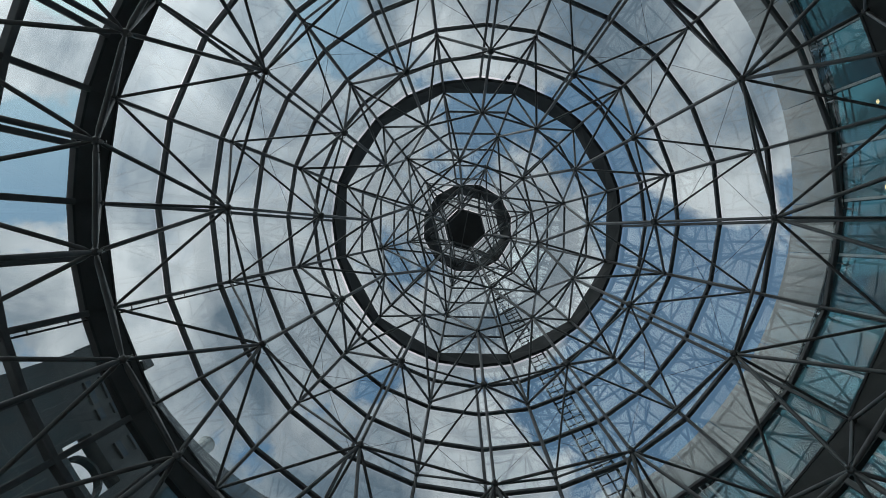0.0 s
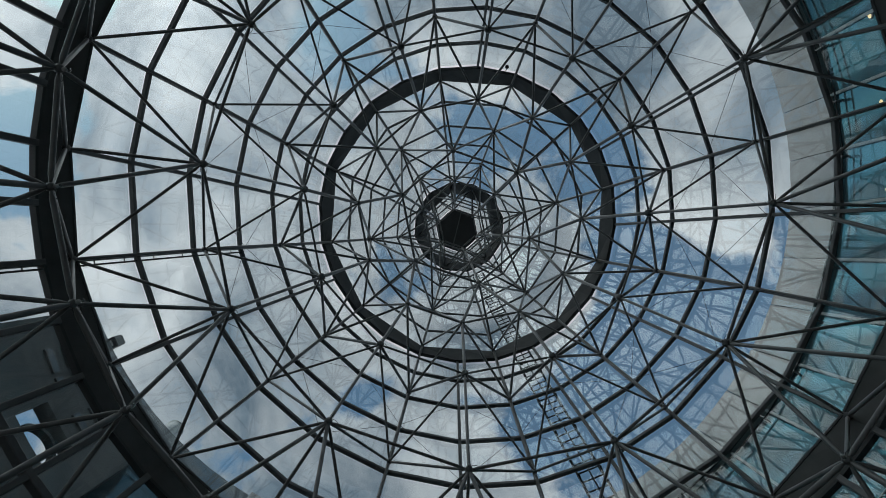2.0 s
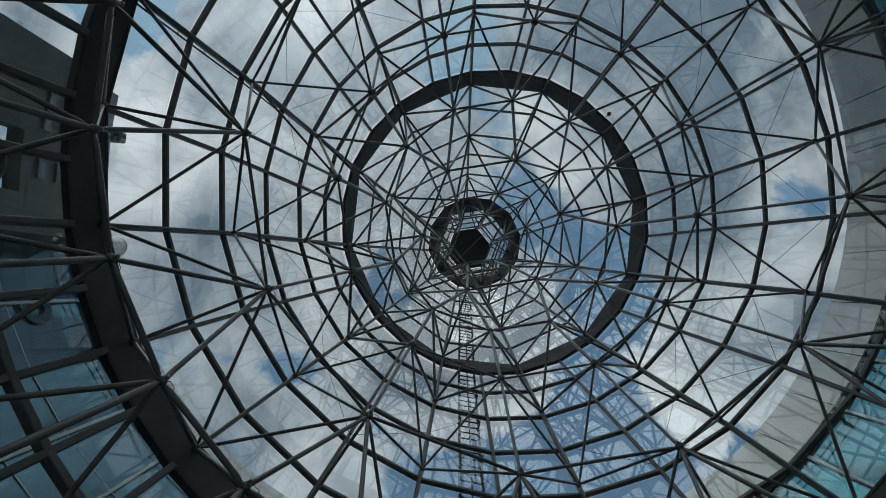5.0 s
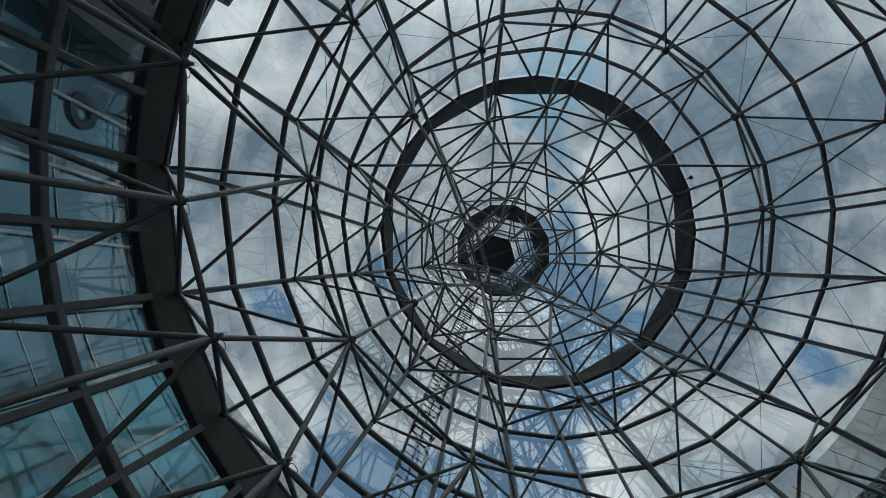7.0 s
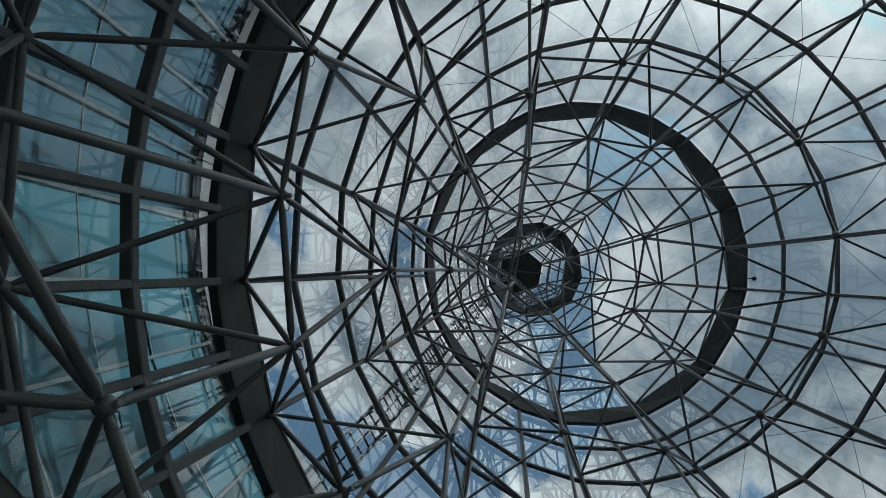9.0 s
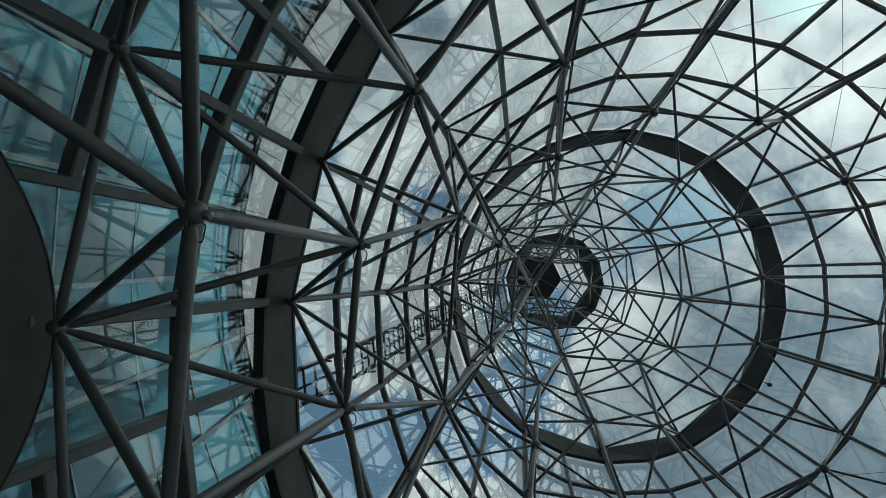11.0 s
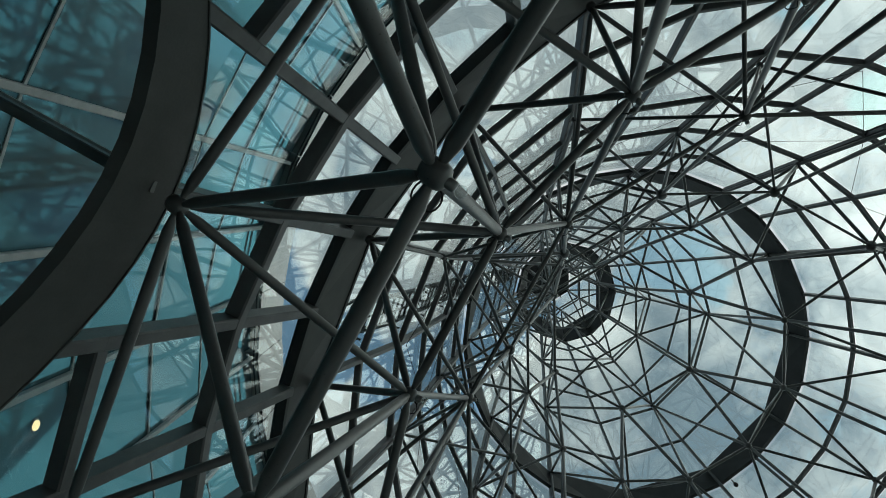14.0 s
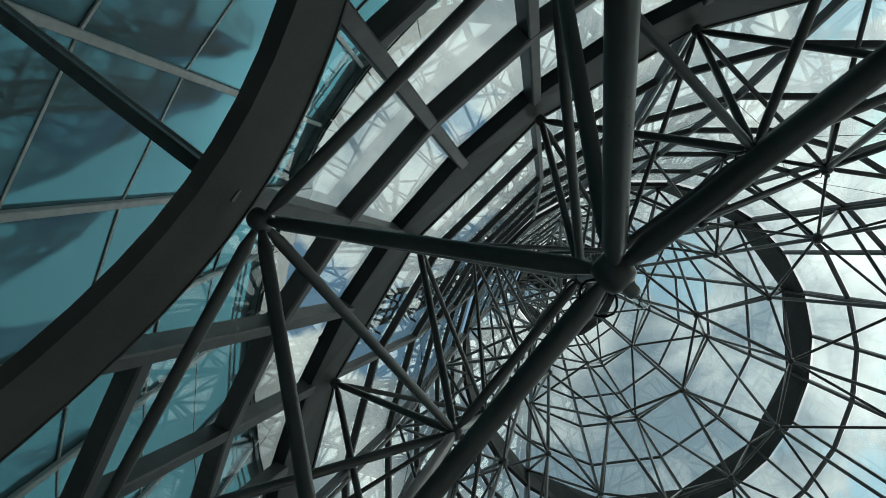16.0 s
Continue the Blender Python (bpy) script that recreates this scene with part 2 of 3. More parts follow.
def piece(name, me, parent, m=None, label=""):
    ob = new(name, me)
    if parent is not None:
        ob.parent = parent
        ob.matrix_parent_inverse = Matrix.Translation(-parent.location) if parent.type == "EMPTY" else Matrix()
    if m is not None:
        ob.matrix_basis = m
    if label:
        ob["label"] = label
    return ob


CACHE = {}


def lathe(profile, sides, mat, name, smooth=True):
    """A closed body of rings (radius, height) round z."""
    v, f = [], []
    for r, z in profile:
        for k in range(sides):
            a = 2 * math.pi * k / sides
            v.append((r * math.cos(a), r * math.sin(a), z))
    for i in range(len(profile) - 1):
        for k in range(sides):
            j = (k + 1) % sides
            f.append((i * sides + k, i * sides + j, (i + 1) * sides + j, (i + 1) * sides + k))
    f.append(tuple(range(sides - 1, -1, -1)))
    f.append(tuple(range((len(profile) - 1) * sides, len(profile) * sides)))
    return mesh_of(name, v, f, mat, smooth)


def tube_mesh(radius, length, sides, mat, necked):
    key = ("tube", radius, round(length, 2), sides, mat.name, necked)
    if key not in CACHE:
        n = min(0.16, length * 0.12)
        if necked:
            p = [(radius * 0.45, 0.0), (radius * 0.5, n * 0.35), (radius, n), (radius, length - n), (radius * 0.5, length - n * 0.35), (radius * 0.45, length)]
        else:
            p = [(radius, 0.0), (radius, length)]
        CACHE[key] = lathe(p, sides, mat, "tube")
    return CACHE[key]


def along(a, b, up=Vector((0, 0, 1))):
    """The pose at a whose z axis runs to b."""
    z = (Vector(b) - Vector(a)).normalized()
    if abs(z.dot(up)) > 0.999:
        up = Vector((1, 0, 0))
    x = up.cross(z).normalized()
    y = z.cross(x)
    return Matrix.Translation(a) @ Matrix((x, y, z)).transposed().to_4x4()


def tube(name, a, b, radius, parent, mat=None, sides=10, necked=True):
    length = (Vector(b) - Vector(a)).length
    return piece(name, tube_mesh(radius, length, sides, mat or STEEL, necked), parent, along(a, b))


def bar_mesh(width, depth, length, mat):
    """A rectangular hollow section with chamfered edges, z along its length, y its depth."""
    key = ("bar", width, depth, round(length, 2), mat.name)
    if key not in CACHE:
        w, d, c = width / 2, depth / 2, min(width, depth) * 0.12
        ring = [(-w + c, -d), (w - c, -d), (w, -d + c), (w, d - c), (w - c, d), (-w + c, d), (-w, d - c), (-w, -d + c)]
        v = [(x, y, 0) for x, y in ring] + [(x, y, length) for x, y in ring]
        f = [(k, (k + 1) % 8, 8 + (k + 1) % 8, 8 + k) for k in range(8)]
        f += [tuple(range(7, -1, -1)), tuple(range(8, 16))]
        CACHE[key] = mesh_of("bar", v, f, mat)
    return CACHE[key]


def bar(name, a, b, width, depth, outward, parent, mat=None):
    """A bar from a to b whose depth lies along outward."""
    a, b = Vector(a), Vector(b)
    z = (b - a).normalized()
    y = (outward - z * outward.dot(z)).normalized()
    x = y.cross(z)
    m = Matrix.Translation(a) @ Matrix((x, y, z)).transposed().to_4x4()
    return piece(name, bar_mesh(width, depth, (b - a).length, mat or MULLION), parent, m)


def hub(position, radius, parent, axis):
    key = ("hub", radius)
    if key not in CACHE:
        p = [(radius * s, radius * h) for s, h in ((0.5, -1.0), (0.85, -0.8), (1.0, -0.35), (1.0, 0.35), (0.85, 0.8), (0.5, 1.0))]
        CACHE[key] = lathe(p, 12, STEEL, "node_hub")
    return piece("node_hub", CACHE[key], parent, along(position, Vector(position) + axis))


def slab(corners, thickness, mat, name):
    """A plate from four corners, thickened along its normal."""
    c = [Vector(p) for p in corners]
    n = (c[1] - c[0]).cross(c[-1] - c[0]).normalized() * thickness
    k = len(c)
    v = c + [p + n for p in c]
    f = [tuple(range(k - 1, -1, -1)), tuple(range(k, 2 * k))] + [(i, (i + 1) % k, k + (i + 1) % k, k + i) for i in range(k)]
    return mesh_of(name, v, f, mat)


def ring_segment(section, a0, a1, mat, name, steps=1):
    """A stretch of ring beam of the closed section [(r, z)] from a0 to a1 degrees."""
    v, f, k = [], [], len(section)
    for s in range(steps + 1):
        v += [at(r, z, a0 + (a1 - a0) * s / steps) for r, z in section]
    for s in range(steps):
        for i in range(k):
            j = (i + 1) % k
            f.append((s * k + i, s * k + j, (s + 1) * k + j, (s + 1) * k + i))
    f += [tuple(range(k - 1, -1, -1)), tuple(range(steps * k, steps * k + k))]
    return mesh_of(name, v, f, mat)


# ---------------------------------------------------------------- the plan
PROFILE = [(0.0, 10.39), (8.75, 7.75), (11.5, 6.97), (14.55, 6.04), (18.0, 5.28), (21.3, 4.56), (30.6, 2.06), (34.8, 1.15)]


def skin(z):
    for (z0, r0), (z1, r1) in zip(PROFILE, PROFILE[1:]):
        if z <= z1:
            return r0 + (r1 - r0) * (z - z0) / (z1 - z0)
    return PROFILE[-1][1]


# node rings of the space frame: radius, height, first angle, step
NODES = {
    "Q": (7.594, 8.412, 0, 15), "R": (6.79, 11.67, 0, 15),
    "L": (8.35, 5.6, 0, 15), "r1": (6.40, 7.50, 7.5, 15), "r0": (5.805, 9.791, 7.5, 15),
    "i1": (4.966, 12.541, 0, 30), "o1": (5.873, 14.683, 15, 30),
    "i2": (4.023, 16.098, 0, 30), "o2": (5.17, 18.05, 15, 30),
    "i3": (3.22, 19.347, 0, 30), "S": (4.42, 21.5, 15, 30),
    "i4": (2.256, 22.147, 15, 60), "o4": (3.549, 24.769, 45, 60),
    "i5": (1.62, 25.3, 15, 60), "o5": (2.68, 28.1, 45, 60),
    "i6": (1.15, 28.7, 15, 60), "T": (1.95, 30.7, 15, 30),
    "i7": (0.95, 31.4, 15, 60), "cap": (1.1, 34.7, 15, 60),
}


def nd(name, degrees):
    r, z, _, _ = NODES[name]
    if name == "r1":
        # the lowest nodes step down on both sides of the archway at 75 degrees
        off = abs((degrees - 75 + 180) % 360 - 180)
        dip = min(2.1, max(0.0, (off - 7.5) / 15 * 0.83))
        r, z = r + 0.36 * dip, z - dip
    return at(r, z, degrees)


def angles(name):
    _, _, a, s = NODES[name]
    return [a + s * k for k in range(int(360 / s))]


def frame_tier(name, label, members, hubs, slim=0.82):
    e = thing(name, label, "space frame")
    for part_name, first, second, turns, radius in members:
        for a in angles(first):
            for d in turns:
                tube(part_name, nd(first, a), nd(second, a + d), radius * slim, e)
    for which, radius in hubs:
        for a in angles(which):
            p = nd(which, a)
            hub(p, radius * slim, e, Vector((p.x, p.y, 3.0)).normalized())
    return e


# ---------------------------------------------------------------- ground
# unseen plane; its pale surface lights the undersides from below
ground = piece("ground", mesh_of("ground", [(-400, -400, 0), (400, -400, 0), (400, 400, 0), (-400, 400, 0)], [(0, 1, 2, 3)], BOUNCE_GROUND), None)
tagged(ground, "unseen pale ground that bounces light up into the glass cone", "ground", kind="structure")

# ---------------------------------------------------------------- space frame
frame_tier("lower_space_frame", "charcoal-painted tubular steel truss at the foot of a glass cone", [
    ("bottom_chord", "r1", "r1", (15,), 0.05),
    ("foot_hoop", "Q", "Q", (15,), 0.042),
    ("inner_chord", "r1", "r0", (0,), 0.048),
    ("web_strut", "r1", "Q", (-7.5, 7.5), 0.042),
    ("web_strut", "r0", "Q", (-7.5, 7.5), 0.04),
    ("hoop_chord", "r0", "r0", (15,), 0.045),
    ("web_strut", "r0", "R", (-7.5, 7.5), 0.04),
    ], [("r1", 0.08), ("r0", 0.07), ("Q", 0.07)], 0.85)
frame_tier("middle_space_frame", "charcoal-painted tubular steel truss inside a glass cone", [
    ("inner_chord", "i1", "r0", (-7.5, 7.5), 0.042),
    ("web_strut", "i1", "R", (-15, 0, 15), 0.034),
    ("hoop_chord", "i1", "i1", (30,), 0.036),
    ("web_strut", "i1", "o1", (-15, 15), 0.032),
    ("rafter_chord", "o1", "R", (0,), 0.036),
    ("inner_chord", "i1", "i2", (0,), 0.038),
    ("web_strut", "i2", "o1", (-15, 15), 0.03),
    ("hoop_chord", "i2", "i2", (30,), 0.032),
    ], [("R", 0.07), ("i1", 0.085), ("o1", 0.065)])
frame_tier("upper_space_frame", "dark tubular steel truss between two ring beams", [
    ("web_strut", "i2", "o2", (-15, 15), 0.03),
    ("rafter_chord", "o2", "o1", (0,), 0.034),
    ("inner_chord", "i2", "i3", (0,), 0.034),
    ("web_strut", "i3", "o2", (-15, 15), 0.028),
    ("hoop_chord", "i3", "i3", (30,), 0.028),
    ("web_strut", "i3", "S", (-15, 15), 0.028),
    ("rafter_chord", "S", "o2", (0,), 0.032),
    ], [("i2", 0.075), ("o2", 0.06), ("i3", 0.065), ("S", 0.05)], 1.2)
frame_tier("crown_space_frame", "slender dark steel truss in the tip of a glass cone", [
    ("inner_chord", "i4", "i3", (-15, 15), 0.028),
    ("web_strut", "i4", "S", (0,), 0.022),
    ("web_strut", "i4", "o4", (-30, 30), 0.024),
    ("hoop_chord", "i4", "i4", (60,), 0.024),
    ("web_strut", "o4", "i3", (-15, 15), 0.024),
    ("rafter_chord", "o4", "S", (0,), 0.026),
    ("inner_chord", "i5", "i4", (0,), 0.028),
    ("web_strut", "i5", "o4", (-30, 30), 0.024),
    ("web_strut", "i5", "o5", (-30, 30), 0.022),
    ("hoop_chord", "i5", "i5", (60,), 0.022),
    ("rafter_chord", "o5", "o4", (0,), 0.024),
    ("inner_chord", "i6", "i5", (0,), 0.026),
    ("web_strut", "i6", "o5", (-30, 30), 0.022),
    ("web_strut", "i6", "T", (-30, 0, 30), 0.022),
    ("hoop_chord", "i6", "i6", (60,), 0.02),
    ("rafter_chord", "o5", "T", (0,), 0.022),
    ("inner_chord", "i7", "i6", (0,), 0.024),
    ("hoop_chord", "i7", "i7", (60,), 0.022),
    ("web_strut", "i7", "T", (-30, 0, 30), 0.02),
    ("rafter_chord", "cap", "T", (-30, 0, 30), 0.022),
    ("web_strut", "cap", "i7", (0,), 0.02),
    ], [("i4", 0.06), ("o4", 0.05), ("i5", 0.05), ("o5", 0.045), ("i6", 0.045)], 1.65)


legs = bpy.data.objects["lower_space_frame"]
for a in angles("r1"):
    for d in (-7.5, 7.5):
        if round(a + d) % 360 != 75:
            tube("leg_strut", nd("r1", a), nd("L", a + d), 0.042, legs)
            tube("foot_strut", nd("L", a + d), at(9.6, 0.0, a + d), 0.05, legs) if d > 0 else None
for a in angles("L"):
    if a != 75:
        hub(nd("L", a), 0.07, legs, Vector((0, 0, 1)))


# ---------------------------------------------------------------- ring beams
def polygon_radius(r, vertex, step, degrees):
    """The distance from the axis of a polygon whose corners lie r out at vertex + k * step."""
    off = (degrees - vertex) % step - step / 2
    return r * math.cos(radians(step / 2)) / math.cos(radians(off))


def faceted_beam(name, label, low, high, fine, coarse, vertex, mat, lips=False):
    """A plate ring beam whose foot has corners every fine degrees and whose head every coarse degrees."""
    e = thing(name, label, "ring beam")
    (r0, z0), (r1, z1) = low, high
    n = (Vector((z1 - z0, r0 - r1))).normalized()
    lean = Vector((r1 - r0, z1 - z0)).normalized()

    def section(a, s0, s1, inner, outer):
        v = []
        for s, d in ((s0, inner), (s1, inner), (s1, outer), (s0, outer)):
            r, z = Vector((r0, z0)) + lean * s + n * d
            share = min(1.0, max(0.0, (z - z0) / (z1 - z0)))
            k = (1 - share) * polygon_radius(1, vertex, fine, a) + share * polygon_radius(1, vertex, coarse, a)
            v.append(at(r * k, z, a))
        return v

    height = (Vector(high) - Vector(low)).length
    bands = [("beam_segment", 0.0, height, 0.0, 0.10, mat)]
    if lips:
        bands += [("edge_lip", height + 0.003, height + 0.045, -0.014, 0.13, BEAM), ("foot_lip", -0.05, -0.003, -0.012, 0.13, BEAM)]
    for k in range(round(360 / fine)):
        a = vertex + k * fine
        for part_name, s0, s1, inner, outer, paint in bands:
            v = section(a, s0, s1, inner, outer) + section(a + fine, s0, s1, inner, outer)
            f = [(3, 2, 1, 0), (4, 5, 6, 7)] + [(i, (i + 1) % 4, 4 + (i + 1) % 4, 4 + i) for i in range(4)]
            piece(part_name, mesh_of(part_name, v, f, paint), e)
    return e


faceted_beam("lower_ring_beam", "heavy black box-section ring beam round a glass cone", (7.0, 11.33), (6.825, 11.80), 7.5, 15, 0, LIT_BEAM, True)
faceted_beam("upper_ring_beam", "black box-section ring beam high in a glass cone", (4.56, 20.87), (4.48, 21.65), 15, 30, 15, BEAM)
faceted_beam("tip_ring_beam", "small black ring beam near the tip of a glass cone", (2.04, 30.2), (1.76, 31.25), 30, 60, 15, BEAM)


# ---------------------------------------------------------------- glazing
def glazing(name, label, heights, step, first, rafter, hoop, glass, inset_low=0.0, inset_high=0.0):
    """Rafters, hoops and panes of one tier of the cone; heights run from foot to head."""
    e = thing(name, label, "glazing")
    n = int(360 / step)
    ang = [first + k * step for k in range(n)]
    for k, a in enumerate(ang):
        rad = at(1, 0.2, a).normalized()
        for (z0, z1) in zip(KNEES(heights), KNEES(heights)[1:]):
            bar("rafter", at(skin(z0), z0, a), at(skin(z1), z1, a), *rafter, rad, e)
        for z in heights[1:-1]:
            b = a + step
            bar("hoop_bar", at(skin(z), z, a), at(skin(z), z, b), *hoop, at(1, 0.25, a + step / 2), e)
        for z0, z1 in zip(heights, heights[1:]):
            off = 0.07
            c = [at(skin(z0) + off, z0 + 0.02, a), at(skin(z0) + off, z0 + 0.02, a + step), at(skin(z1) + off, z1 - 0.02, a + step), at(skin(z1) + off, z1 - 0.02, a)]
            if k == 0:
                CACHE[(name, z0)] = slab(c, 0.012, glass, "pane")
            piece("pane", CACHE[(name, z0)], e, pose(0, 0, 0, 0, 0, k * step)).visible_shadow = False
    return e


def KNEES(heights):
    """The heights at which a rafter of this tier bends."""
    inner = [z for z, _ in PROFILE if heights[0] + 0.3 < z < heights[-1] - 0.3]
    return [heights[0], *inner, heights[-1]]


glazing("lower_glazing", "clear glass panes in grey steel bars above an archway",
        [8.6, 9.95, 11.3], 7.5, 0, (0.10, 0.16), (0.12, 0.16), GLASS)
glazing("middle_glazing", "clear glass panes in dark steel bars on a tall cone",
        [11.85, 13.08, 14.54, 16.27, 17.95, 19.57, 20.9], 15, 0, (0.07, 0.11), (0.08, 0.095), GLASS)
glazing("upper_glazing", "clear glass panes in slim dark bars near the tip",
        [21.6, 22.94, 24.7, 26.2, 27.93, 29.55, 30.4], 30, 15, (0.075, 0.09), (0.065, 0.065), GLASS)
glazing("lantern_glazing", "small clear panes in dark bars under the cap of a cone",
        [31.0, 32.3, 33.5, 34.7], 60, 15, (0.05, 0.08), (0.05, 0.06), GLASS)

cap = thing("tip_roof", "black hexagonal lid closing the tip of a glass cone", "roof")
piece("lid", lathe([(1.16, 34.7), (1.2, 34.75), (1.2, 35.05), (0.15, 35.7)], 6, CAP, "lid", False), cap, pose(0, 0, 0, 0, 0, 15))
bar("cross_bar", at(1.1, 34.66, 100), at(1.1, 34.66, 280), 0.05, 0.06, Vector((0, 0, 1)), cap, MULLION)

# ---------------------------------------------------------------- skirt below the lower glazing
skirt = thing("skirt_glazing", "clear glass panes in grey steel bars beside an archway", "glazing")
for k in range(48):
    a = 7.5 * k
    if 52.5 < a < 97.5:
        continue
    bar("rafter", at(skin(3.0), 3.0, a), at(skin(8.6), 8.6, a), 0.10, 0.16, at(1, 0.3, a), skirt)
    if 52.5 <= a < 97.5:
        continue
    for z0, z1 in ((3.0, 5.6), (5.6, 7.1), (7.1, 8.6)):
        key = ("skirt", z0)
        if key not in CACHE:
            CACHE[key] = slab([at(skin(z0) + 0.07, z0 + 0.02, 0), at(skin(z0) + 0.07, z0 + 0.02, 7.5), at(skin(z1) + 0.07, z1 - 0.02, 7.5), at(skin(z1) + 0.07, z1 - 0.02, 0)], 0.012, GLASS, "pane")
        piece("pane", CACHE[key], skirt, pose(0, 0, 0, 0, 0, a)).visible_shadow = False
        bar("hoop_bar", at(skin(z1), z1, a), at(skin(z1), z1, a + 7.5), 0.10, 0.14, at(1, 0.3, a + 3.75), skirt)
for a0, z0, a1, z1 in ((52.5, 5.35, 60, 7.17), (60, 7.17, 67.5, 8.23), (82.5, 8.1, 90, 6.92), (90, 6.92, 97.5, 5.0)):
    me = slab([at(skin(z0) + 0.07, z0, a0), at(skin(z1) + 0.07, z1, a1), at(skin(8.58) + 0.07, 8.58, a1), at(skin(8.58) + 0.07, 8.58, a0)], 0.012, GLASS, "pane")
    piece("pane", me, skirt).visible_shadow = False
    bar("hoop_bar", at(skin(8.6), 8.6, a0), at(skin(8.6), 8.6, a1), 0.10, 0.14, at(1, 0.3, a0 + 3.75), skirt)
for a, z in ((60, 7.2), (67.5, 8.25), (82.5, 8.12), (90, 6.95)):
    bar("rafter", at(skin(z), z, a), at(skin(8.6), 8.6, a), 0.10, 0.16, at(1, 0.3, a), skirt)

# ---------------------------------------------------------------- archway
WAY = radians(75)
AHEAD, ASIDE = Vector((math.cos(WAY), math.sin(WAY), 0)), Vector((-math.sin(WAY), math.cos(WAY), 0))


def arch_top(w):
    return 8.56 - 0.378 * (w + 0.08) ** 2


def arch_foot(w):
    return 8.11 - 0.36 * (w - 0.03) ** 2


def on_skin(w, z, off=0.0):
    r = skin(z) + off
    return AHEAD * math.sqrt(r * r - w * w) + ASIDE * w + Vector((0, 0, z))


arch = thing("entrance_arch", "broad curved black steel plate arch framing an opening", "arch")
WIDE = [-2.7 + 5.4 * k / 24 for k in range(25)]
for n, (w0, w1) in enumerate(zip(WIDE, WIDE[1:])):
    v = []
    for w in (w0, w1):
        v += [on_skin(w, arch_top(w), -0.10), on_skin(w, arch_foot(w) + 0.03, -0.10), on_skin(w, arch_foot(w) + 0.02, -0.03), on_skin(w, arch_top(w), 0.04)]
    piece("arch_plate", mesh_of("arch_plate", v, [(0, 1, 5, 4), (1, 2, 6, 5), (2, 3, 7, 6), (3, 0, 4, 7), (3, 2, 1, 0), (4, 5, 6, 7)], LIT_BEAM), arch)
    v = []
    for w in (w0, w1):
        v += [on_skin(w, arch_top(w) + 0.002, -0.108), on_skin(w, arch_top(w) + 0.014, -0.108), on_skin(w, arch_top(w) + 0.014, 0.02), on_skin(w, arch_top(w) + 0.002, 0.02)]
    piece("rim_flange", mesh_of("rim_flange", v, [(0, 1, 5, 4), (1, 2, 6, 5), (2, 3, 7, 6), (3, 0, 4, 7), (3, 2, 1, 0), (4, 5, 6, 7)], LIT_BEAM), arch)

beam = thing("canopy_beam", "grey steel beam running from an arch to a glass wall", "beam", where=AHEAD * 7.9 + Vector((0, 0, 8.4)))
bar("web", AHEAD * 7.75 + ASIDE * 0.03 + Vector((0, 0, 8.42)), AHEAD * 9.56 - ASIDE * 0.0 + Vector((0, 0, 8.62)), 0.07, 0.085, Vector((0, 0, 1)), beam, MULLION)
bar("top_flange", AHEAD * 7.75 + ASIDE * 0.03 + Vector((0, 0, 8.48)), AHEAD * 9.56 + Vector((0, 0, 8.68)), 0.095, 0.016, Vector((0, 0, 1)), beam, SEAL)
piece("end_plate", CACHE.setdefault("endplate", bar_mesh(0.22, 0.22, 0.02, MULLION)), beam, along(AHEAD * 9.52 + Vector((0, 0, 8.62)), AHEAD * 9.6 + Vector((0, 0, 8.62))))

